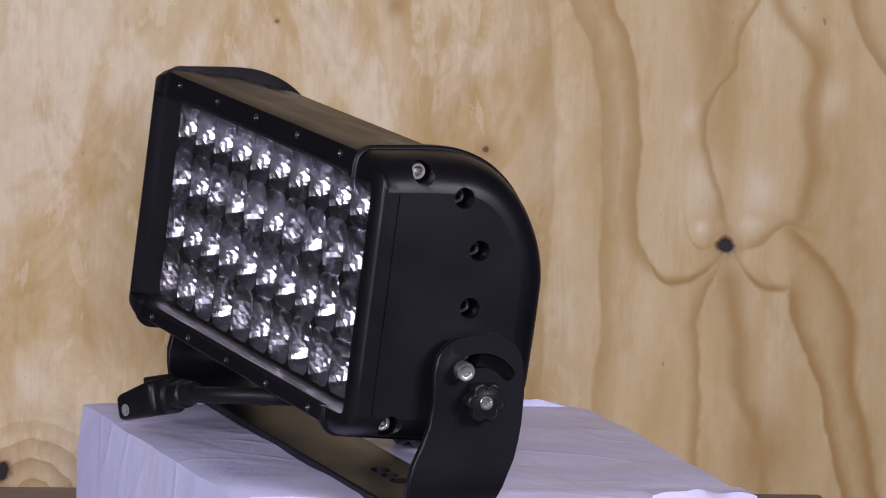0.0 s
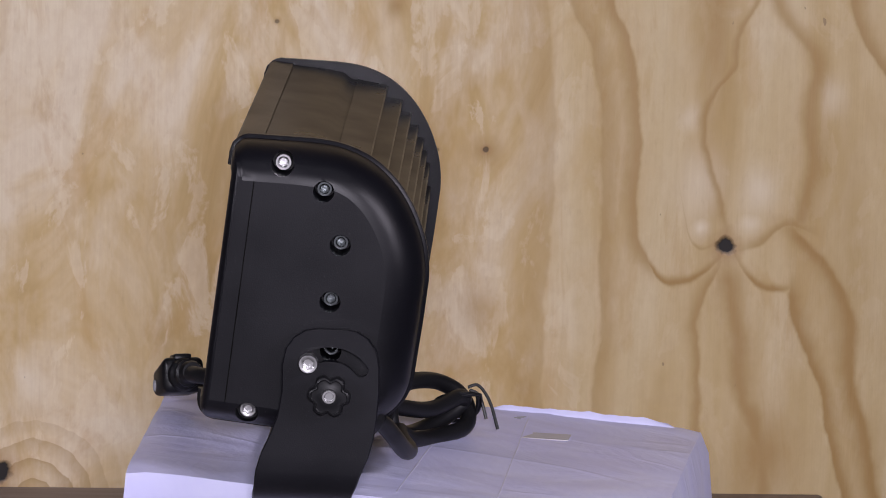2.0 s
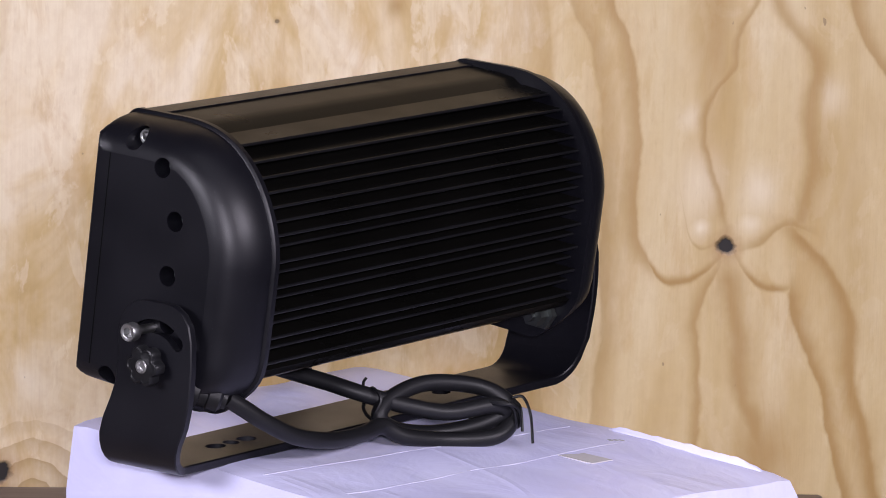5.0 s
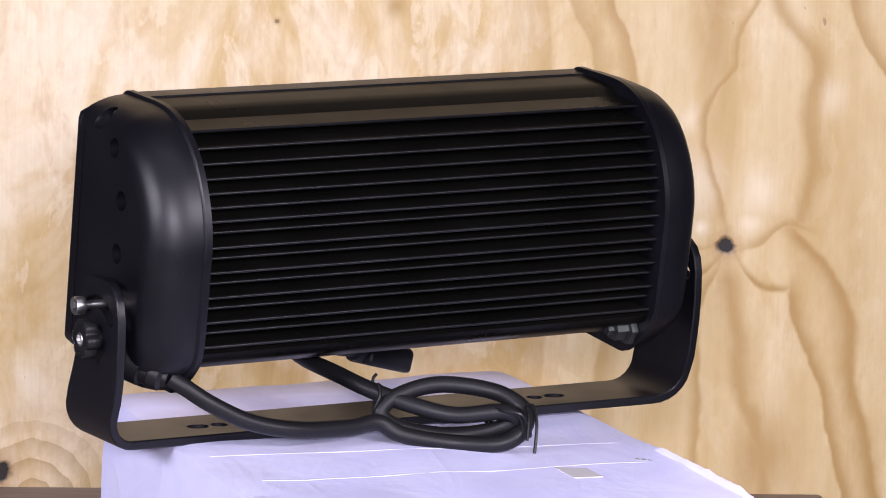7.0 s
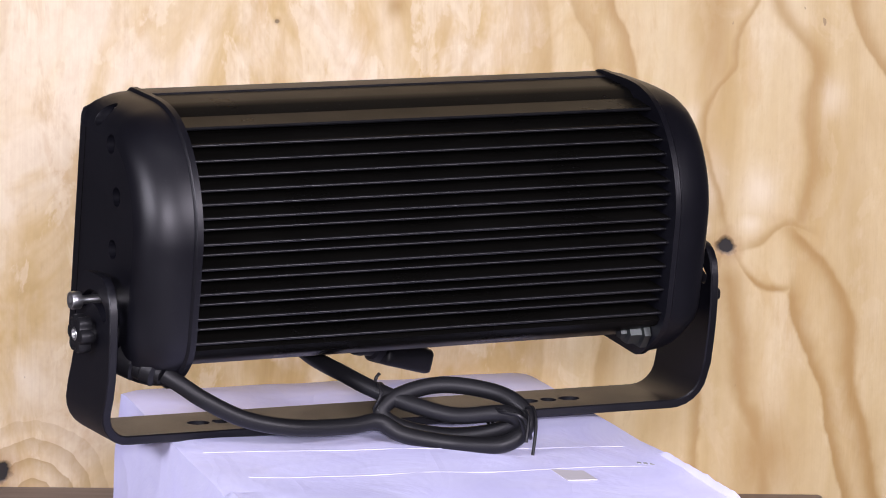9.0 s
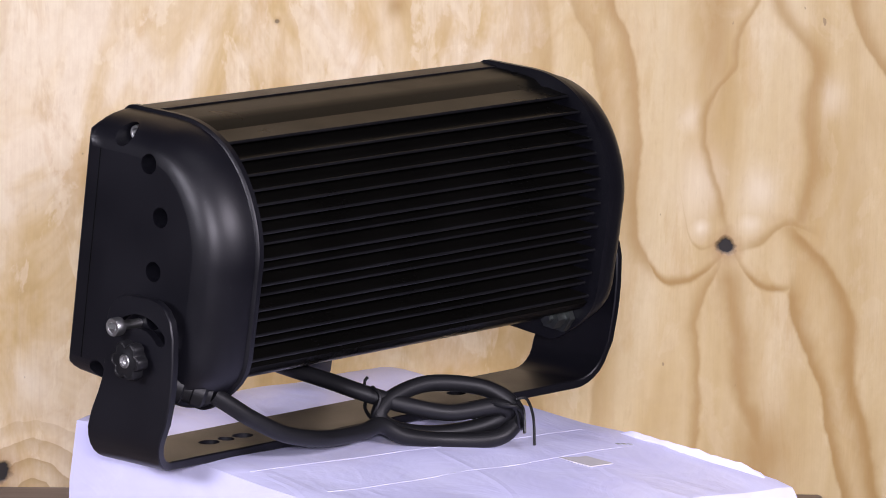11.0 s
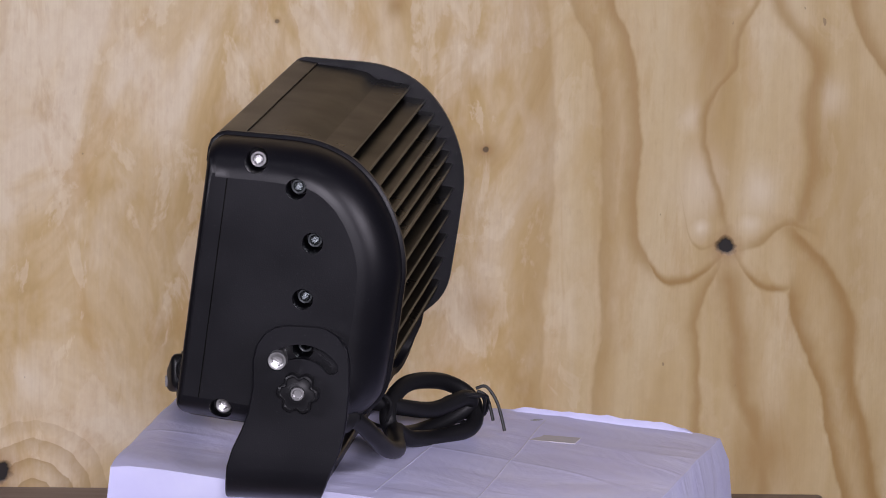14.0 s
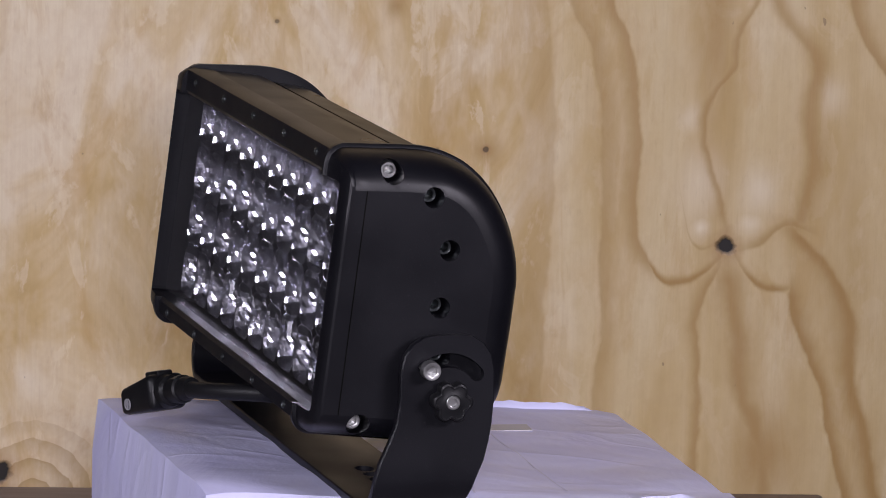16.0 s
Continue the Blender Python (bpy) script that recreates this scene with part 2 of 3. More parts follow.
        halos.append(n.grey(q, core * 1.0, core * 2.2, 0.5 * depth, 0.0))
    dark = most(spots)
    c = n.mix(most(halos), c, (0.40, 0.22, 0.09, 1))
    c = n.mix(dark, c, (0.012, 0.009, 0.008, 1))
    c = n.mix(1.0, c, (0.99, 0.99, 0.915, 1), "MULTIPLY")
    n.put(n.b.inputs["Base Color"], c)
    n.put(n.b.inputs["Roughness"], n.grey(blotch, 0.3, 0.7, 0.62, 0.45))
    n.bump(n.math("ADD", fibre, n.math("MULTIPLY", dark, -6.0)), 0.25, 0.0012)
    return m


# along the sheet, height, radius of the dark core, how dark
KNOTS = [(0.274, 0.0005, 0.0090, 1.0), (-0.383, -0.217, 0.0110, 1.0), (0.0509, 0.0865, 0.0026, 0.7), (0.007, 0.086, 0.0018, 0.5), (-0.141, 0.1997, 0.0022, 0.6)]
PLY = plywood()


def rough_wood():
    m = material("weathered bench board", (0.2, 0.16, 0.14), 0.7)
    n = Net(m)
    v = n.coords((3.0, 60.0, 60.0))
    g = n.noise(v, 1.5, 5, 0.6)
    n.put(n.b.inputs["Base Color"], n.ramp(g, [(0.3, (0.22, 0.18, 0.17)), (0.6, (0.33, 0.28, 0.265)), (0.8, (0.40, 0.35, 0.33))]))
    n.bump(g, 0.4, 0.002)
    return m


BENCH = rough_wood()


def plaster(name, col):
    m = material(name, col, 0.85)
    n = Net(m)
    v = n.coords()
    g = n.noise(v, 3.0, 5)
    n.put(n.b.inputs["Base Color"], n.mix(g, (*[k * 0.85 for k in col], 1), (*col, 1)))
    n.bump(n.noise(v, 120.0, 3), 0.2, 0.002)
    return m


CONCRETE = plaster("workshop concrete", (0.24, 0.235, 0.23))
PAINT = plaster("dark grey paint", (0.09, 0.088, 0.09))


# ---- mesh helpers ----
def mesh_object(name, bm, mat, parent=None, label="", smooth=35):
    me = bpy.data.meshes.new(name)
    bmesh.ops.recalc_face_normals(bm, faces=bm.faces)
    for f in bm.faces:
        f.smooth = bool(smooth)
    if smooth:
        lim = radians(smooth)
        for e in bm.edges:
            if len(e.link_faces) == 2 and e.calc_face_angle(0) > lim:
                e.smooth = False
    bm.to_mesh(me)
    bm.free()
    if mat:
        me.materials.append(mat)
    ob = new(name, me)
    ob.parent = parent
    return tagged(ob, label)


def part(name, bm, mat, parent, label="", smooth=35):
    return mesh_object(name, bm, mat, parent, label, smooth)


def shared(name, ob, m, parent):
    """One more piece on the same mesh."""
    o = new(name, ob.data)
    o.parent = parent
    o.matrix_basis = m
    return o


def empty(name, label, category):
    return tagged(new(name), label, category)


def box_bm(x0, x1, y0, y1, z0, z1, bevel=0.0, seg=2):
    bm = bmesh.new()
    bmesh.ops.create_cube(bm, size=1.0, matrix=Matrix.Translation(((x0 + x1) / 2, (y0 + y1) / 2, (z0 + z1) / 2)) @ Matrix.Diagonal((x1 - x0, y1 - y0, z1 - z0, 1)))
    if bevel:
        bmesh.ops.bevel(bm, geom=bm.edges[:], offset=bevel, segments=seg, profile=0.5, affect="EDGES")
    return bm


def loft(rings, closed=True, caps=True):
    """Skin through rings of equally many points."""
    bm = bmesh.new()
    rows = [[bm.verts.new(p) for p in r] for r in rings]
    k = len(rings[0])
    for a, b in zip(rows, rows[1:]):
        for i in range(k if closed else k - 1):
            j = (i + 1) % k
            bm.faces.new((a[i], a[j], b[j], b[i]))
    if caps:
        bm.faces.new(rows[0])
        bm.faces.new(rows[-1])
    return bm


def lathe(profile, axis, seg=24, caps=True):
    """Turn a profile of (radius, along) about an axis given by a matrix whose z it is."""
    return loft([[axis @ Vector((r * cos(2 * pi * i / seg), r * sin(2 * pi * i / seg), h)) for i in range(seg)] for r, h in profile], True, caps)


def tube(points, radius, seg=12, flat=1.0):
    """A round rope through the points, smoothed by a spline."""
    pts = [Vector(p) for p in points]
    path = []
    for i in range(len(pts) - 1):
        p0, p1, p2, p3 = pts[max(i - 1, 0)], pts[i], pts[i + 1], pts[min(i + 2, len(pts) - 1)]
        for s in range(8):
            t = s / 8
            path.append(0.5 * ((2 * p1) + (p2 - p0) * t + (2 * p0 - 5 * p1 + 4 * p2 - p3) * t * t + (3 * p1 - p0 - 3 * p2 + p3) * t ** 3))
    path.append(pts[-1])
    rings, up = [], None
    for i, p in enumerate(path):
        d = (path[min(i + 1, len(path) - 1)] - path[max(i - 1, 0)]).normalized()
        if up is None:
            up = d.orthogonal().normalized()
        up = (up - d * up.dot(d)).normalized()
        side = d.cross(up)
        rings.append([p + radius * (cos(2 * pi * k / seg) * up + flat * sin(2 * pi * k / seg) * side) for k in range(seg)])
    return loft(rings)


def along(p, d):
    """A matrix at p whose z points along d."""
    return Matrix.Translation(p) @ Vector(d).to_track_quat("Z", "Y").to_matrix().to_4x4()


def prism(outline, axis, a, b):
    """An outline of (p, q) pushed from a to b along x ('x') or y, z."""
    put = {"x": lambda p, q, h: (h, p, q), "y": lambda p, q, h: (p, h, q), "z": lambda p, q, h: (p, q, h)}[axis]
    return loft([[put(p, q, h) for p, q in outline] for h in (a, b)])


def carve(bm, cutters, mode="DIFFERENCE"):
    """Cut the closed meshes out of bm and give the result."""
    def temp(b):
        bmesh.ops.recalc_face_normals(b, faces=b.faces)
        me = bpy.data.meshes.new("blank")
        b.to_mesh(me)
        b.free()
        return new("blank", me)
    base = temp(bm)
    tools = [temp(c) for c in cutters]
    for c in tools:
        md = base.modifiers.new("cut", "BOOLEAN")
        md.operation, md.object, md.solver = mode, c, "EXACT"
    bpy.context.view_layer.update()
    out = bmesh.new()
    me = bpy.data.meshes.new_from_object(base.evaluated_get(bpy.context.evaluated_depsgraph_get()))
    out.from_mesh(me)
    for o in (base, *tools):
        old = o.data
        bpy.data.objects.remove(o)
        bpy.data.meshes.remove(old)
    bpy.data.meshes.remove(me)
    return out


# ---- the room ----
yaw = radians(WALL_YAW)
wall = tagged(mesh_object("wall_north", box_bm(-0.585, 0.635, 0.0, 0.018, -KNOT_HEIGHT, 1.46), PLY), "pale rotary-cut plywood sheet with dark knots", "wall", kind="structure")
wall.matrix_world = pose(0, WALL_Y, KNOT_HEIGHT, 0, 0, WALL_YAW)
floor = tagged(mesh_object("floor", box_bm(-3, 3, -5.2, 1.6, -0.1, 0.0), CONCRETE), "grey workshop concrete floor", "floor", kind="structure")
ceiling = tagged(mesh_object("ceiling", box_bm(-3, 3, -5.2, 1.6, 3.1, 3.2), PAINT), "plain dark workshop ceiling", "ceiling", kind="structure")
tagged(mesh_object("wall_south", box_bm(-3, 3, -5.3, -5.2, 0, 3.1), PAINT), "plain painted wall", "wall", kind="structure")
tagged(mesh_object("wall_east", box_bm(3.0, 3.1, -5.3, 1.7, 0, 3.1), PAINT), "plain painted wall", "wall", kind="structure")
tagged(mesh_object("wall_west", box_bm(-3.1, -3.0, -5.3, 1.7, 0, 3.1), PAINT), "plain painted wall", "wall", kind="structure")
tagged(mesh_object("wall_behind", box_bm(-3, 3, 1.6, 1.7, 0, 3.1), PAINT), "plain painted wall", "wall", kind="structure")

table = empty("workbench", "worn grey-brown wooden workbench against the plywood", "table")
table.matrix_world = pose(0, WALL_Y - 0.004, 0, 0, 0, WALL_YAW)
for k in range(5):
    part("board", box_bm(-1.5, 0.372, -0.262 - 0.262 * k, -0.002 - 0.262 * k, 0.712, 0.75, 0.004), BENCH, table)
for lx in (-1.4, 0.28):
    for ly in (-0.12, -1.2):
        part("leg", box_bm(lx - 0.04, lx + 0.04, ly - 0.04, ly + 0.04, 0.0, 0.712, 0.004), BENCH, table)

# ---- the box ----
PHI = radians(113.97)
ALONG, BACK = Vector((cos(PHI), sin(PHI), 0)), Vector((sin(PHI), -cos(PHI), 0))
CORNERS = [(-0.2335, 0.0904, 1.029), (0.1184, 0.2186, 1.0087), (0.216, -0.118, 1.024), (-0.1161, -0.2006, 1.035)]


def box_top(a, b):
    """A point of the box's top: a runs from the corner D to C, b towards A and B."""
    A, B, C, D = [Vector(c) for c in CORNERS]
    return (D * (1 - a) + C * a) * (1 - b) + (A * (1 - a) + B * a) * b


def paper_box():
    thing = empty("cardboard_box", "box wrapped in creased white paper on the bench", "box")
    n, bm = 28, bmesh.new()

    def edge_round(v):
        e = min(v, 1 - v)
        return 0.0015 * max(0.0, 1 - e / 0.02) ** 2

    top = []
    for j in range(n + 1):
        row = []
        for i in range(n + 1):
            a, b = i / n, j / n
            p = box_top(a, b)
            p.z += 0.0025 * noise.noise(Vector((a * 5, b * 5, 3))) - edge_round(a) - edge_round(b)
            p.z += 0.004 * max(0.0, sin(pi * min(1, max(0, (a - 0.50) / 0.36)))) * max(0.0, (b - 0.90) / 0.10) ** 2 * (0.7 + 0.5 * noise.noise(Vector((a * 19, 0, 7))))
            row.append(bm.verts.new(p))
        top.append(row)
    for j in range(n):
        for i in range(n):
            bm.faces.new((top[j][i], top[j][i + 1], top[j + 1][i + 1], top[j + 1][i]))
    ring = [top[0][i] for i in range(n)] + [top[j][n] for j in range(n)] + [top[n][i] for i in range(n, 0, -1)] + [top[j][0] for j in range(n, 0, -1)]
    mid = Vector((0, 0, 0))
    last = ring
    for k, z in enumerate((0.99, 0.95, 0.88, 0.752)):
        nxt = []
        for v in ring:
            out = (Vector((v.co.x, v.co.y, 0)) - mid).normalized()
            bulge = 0.004 + 0.002 * noise.noise(Vector((v.co.x * 9, v.co.y * 9, z * 9)))
            # the corner B is dented in at the top
            far = hypot(v.co.x - 0.121, v.co.y - 0.215)
            flare = 0.010 * max(0.0, 1 - far / 0.22) * min(1.0, (1.012 - z) / 0.05)
            nxt.append(bm.verts.new((v.co.x + out.x * bulge + 0.49 * flare, v.co.y + out.y * bulge + 0.87 * flare, z)))
        for i in range(len(ring)):
            j = (i + 1) % len(ring)
            bm.faces.new((last[i], last[j], nxt[j], nxt[i]))
        last = nxt
    bm.faces.new(last)
    part("wrapping", bm, PAPER, thing, smooth=50)

    def strip(name, pts, width, lift, mat, label=""):
        s = bmesh.new()
        rows = []
        for (a, b), (c, d) in zip(pts, pts[1:] + [pts[-1]]):
            p = box_top(a, b)
            q = box_top(c, d)
            if (c, d) != (a, b):
                dirn = (q - p).normalized()
            side = Vector((-dirn.y, dirn.x, 0)) * width / 2
            for e in (side, -side):
                rows.append(p + e + Vector((0, 0, lift + 0.0025 * noise.noise(Vector((a * 5, b * 5, 3))))))
        vs = [s.verts.new(p) for p in rows]
        for i in range(0, len(vs) - 2, 2):
            s.faces.new((vs[i], vs[i + 1], vs[i + 3], vs[i + 2]))
        ret = bmesh.ops.extrude_face_region(s, geom=s.faces[:])
        for v in ret["geom"]:
            if isinstance(v, bmesh.types.BMVert):
                v.co.z -= 0.0007
        return part(name, s, mat, thing, label)

    strip("label", [(0.725, 0.704), (0.727, 0.766)], 0.034, 0.0004, PATCH, "small buff paper label")
    strip("seam", [(0.508 + 0.042 * k / 12, 0.04 + 0.93 * k / 12) for k in range(13)], 0.0009, 0.0002, SEAM, "pale edge of the wrapping paper")
    strip("seam", [(0.692 - 0.012 * k / 12, 0.08 + 0.90 * k / 12) for k in range(13)], 0.0008, 0.0002, SEAM, "pale edge of the wrapping paper")
    for k in range(7):      # a line of stamped print too small to read
        strip("print", [(0.660 + 0.004 * k, 0.905 + 0.012 * k), (0.662 + 0.004 * k, 0.913 + 0.012 * k)], 0.0045, 0.0004, INK, "grey stamped print")

    def crumple(name, a0, a1, b0, b1, lift, label):
        """a loose fold of paper over the top's edge"""
        s = bmesh.new()
        k, m = 12, 5
        g = []
        for i in range(k + 1):
            row = []
            for j in range(m + 1):
                a, b = a0 + (a1 - a0) * i / k, b0 + (b1 - b0) * j / m
                p = box_top(a, b)
                edge = sin(pi * i / k) ** 0.5
                p.z += 0.0003 + lift * edge * (j / m) ** 2 * (0.7 + 0.6 * noise.noise(Vector((a * 23, b * 17, 1)))) - (0.010 * max(0, j / m - 0.8) * 5 * (1 - edge * 0.4))
                row.append(s.verts.new(p))
            g.append(row)
        for i in range(k):
            for j in range(m):
                s.faces.new((g[i][j], g[i + 1][j], g[i + 1][j + 1], g[i][j + 1]))
        ret = bmesh.ops.extrude_face_region(s, geom=s.faces[:])
        for v in ret["geom"]:
            if isinstance(v, bmesh.types.BMVert):
                v.co.z -= 0.0012
        part(name, s, PAPER, thing, label, 40)

    def flap(a0, a1, b, high, label):
        """a loose edge of paper that stands up from the top's rim"""
        s = bmesh.new()
        k, g = 24, []
        for i in range(k + 1):
            a = a0 + (a1 - a0) * i / k
            rise = high * min(1.0, 4.0 * sin(pi * i / k)) * (0.75 + 0.5 * noise.noise(Vector((a * 31, 4, 2))))
            for lean, up in ((0.0, -0.0015), (0.004, 0.5), (0.010, 1.0)):
                p = box_top(a, b + lean)
                p.z += up if up < 0 else rise * up
                g.append(s.verts.new(p))
        for i in range(k):
            for j in range(2):
                s.faces.new((g[3 * i + j], g[3 * i + 3 + j], g[3 * i + 4 + j], g[3 * i + 1 + j]))
        ret = bmesh.ops.extrude_face_region(s, geom=s.faces[:])
        for v in ret["geom"]:
            if isinstance(v, bmesh.types.BMVert):
                v.co += Vector((0.0003, 0.0006, -0.0002))
        part("flap", s, PAPER, thing, label, 40)

    flap(0.60, 0.95, 0.975, 0.0060, "upturned loose edge of white paper")
    crumple("fold", 0.80, 1.005, 0.10, -0.012, 0.007, "crumpled paper corner fold")
    return thing


# ---- the flood light ----
CENTRE, BASE_B, BASE_Z = 0.0128, -0.07, -0.632      # along, behind the axis, below the eye
HALF = 0.1775
TILT = radians(6.2)


def P(l, b, z):
    """A place given along, behind and below the eye, in the lamp's own space."""
    return Vector((-(l - CENTRE), b - BASE_B, z - BASE_Z))


def H(x, u, w):
    """A place on the tilted head: x to the cable's end, u backwards and w up from the pivot."""
    return Vector((x, -0.0565 - BASE_B + u * cos(TILT) + w * sin(TILT), -0.557 - BASE_Z - u * sin(TILT) + w * cos(TILT)))


HEAD = Matrix(((1, 0, 0, 0), (0, cos(TILT), sin(TILT), H(0, 0, 0).y), (0, -sin(TILT), cos(TILT), H(0, 0, 0).z), (0, 0, 0, 1)))
WINDOW = (0.2035, -0.0165, 0.1270)      # half width, foot and head of the front window
# the flange's outline, from the front's foot over the top and down the back
FLANGE = [(-0.0775, -0.021), (-0.0775, 0.1355), (-0.0765, 0.1400), (-0.0735, 0.1435), (-0.0690, 0.1457), (-0.030, 0.1484), (-0.010, 0.1476), (0.0080, 0.1420), (0.0230, 0.1318), (0.0350, 0.1182),
          (0.0440, 0.1026), (0.0495, 0.0874), (0.0520, 0.0712), (0.0520, 0.045), (0.0512, 0.010), (0.0485, -0.003), (0.041, -0.014), (0.023, -0.0302), (0.015, -0.0328), (-0.0680, -0.0328), (-0.0732, -0.0310), (-0.0765, -0.0265)]


def fine(outline, steps=4):
    """The same outline with more points, its gentle bends rounded and its corners kept."""
    out = []
    k = len(outline)
    for i in range(k):
        o, p, q, r = [Vector(outline[(i + d) % k]) for d in (-1, 0, 1, 2)]
        m = max(1, min(steps, int((q - p).length / 0.0025)))
        gentle = (p - o).angle(q - p) < 0.75 and (q - p).angle(r - q) < 0.75 and (q - p).length < 0.025
        tp, tq = (q - o).normalized() * (q - p).length, (r - p).normalized() * (q - p).length
        for s in range(m):
            t = s / m
            if gentle:
                v = (2 * t ** 3 - 3 * t * t + 1) * p + (t ** 3 - 2 * t * t + t) * tp + (3 * t * t - 2 * t ** 3) * q + (t ** 3 - t * t) * tq
            else:
                v = p.lerp(q, t)
            out.append(tuple(v))
    return out


def inset(outline, d):
    """Each point moved inwards along its normal by the share that d(normal) gives for u and w."""
    k, out = len(outline), []
    for i in range(k):
        p, a, b = Vector(outline[i]), Vector(outline[i - 1]), Vector(outline[(i + 1) % k])
        t = (b - a).normalized()
        nrm = Vector((t.y, -t.x))
        su, sw = d(nrm)
        out.append((p.x + nrm.x * su, p.y + nrm.y * sw))
    return out


def unfold(ring):
    """Take back the folds of an inset outline: forwards along the top, then backwards along the foot."""
    far = max(range(len(ring)), key=lambda i: ring[i][0])
    us = [p[0] for p in ring]
    for i in range(1, far + 1):
        us[i] = max(us[i], us[i - 1])
    for i in range(far + 1, len(ring)):
        us[i] = min(us[i], us[i - 1])
    return [(u, p[1]) for u, p in zip(us, ring)]


def fin_tip(w):
    pts = [(-0.003, 0.0500), (0.010, 0.0508), (0.045, 0.0512), (0.071, 0.0510), (0.087, 0.0485), (0.102, 0.0430), (0.1175, 0.0340), (0.131, 0.0220), (0.141, 0.0075), (0.147, -0.010)]
    for (w0, u0), (w1, u1) in zip(pts, pts[1:]):
        if w <= w1:
            return u0 + (u1 - u0) * (w - w0) / (w1 - w0)
    return -0.016


def screw(name, m, parent, r, h, shank=0.0, mat=None, label=""):
    """A socket head cap screw standing on m's plane, its head along z."""
    bm = lathe([(r * 0.5, -shank), (r * 0.5, 0.0), (r * 0.96, 0.0), (r, h * 0.08), (r, h * 0.86), (r * 0.92, h), (r * 0.68, h)], m, 24, True)
    top = max(bm.faces, key=lambda f: len(f.verts) * 100 + (m.inverted() @ f.calc_center_median()).z * 100)
    bm.faces.remove(top)
    rim = [v for v in bm.verts if abs((m.inverted() @ v.co).z - h) < 1e-6 and ((m.inverted() @ v.co).xy.length < r * 0.75)]
    rim.sort(key=lambda v: atan2((m.inverted() @ v.co).y, (m.inverted() @ v.co).x))
    hexa = []
    for i, v in enumerate(rim):
        a = 2 * pi * i / len(rim) - pi
        s = r * 0.6 * cos(pi / 6) / cos(((a + pi / 6) % (pi / 3)) - pi / 6)
        hexa.append((s * cos(a), s * sin(a)))
    l1 = [bm.verts.new(m @ Vector((*p, h * 0.96))) for p in hexa]
    l2 = [bm.verts.new(m @ Vector((*p, h * 0.12))) for p in hexa]
    for a, b in ((rim, l1), (l1, l2)):
        for i in range(len(rim)):
            j = (i + 1) % len(rim)
            bm.faces.new((a[i], a[j], b[j], b[i]))
    bm.faces.new(l2)
    return part(name, bm, mat or STEEL, parent, label, 30)


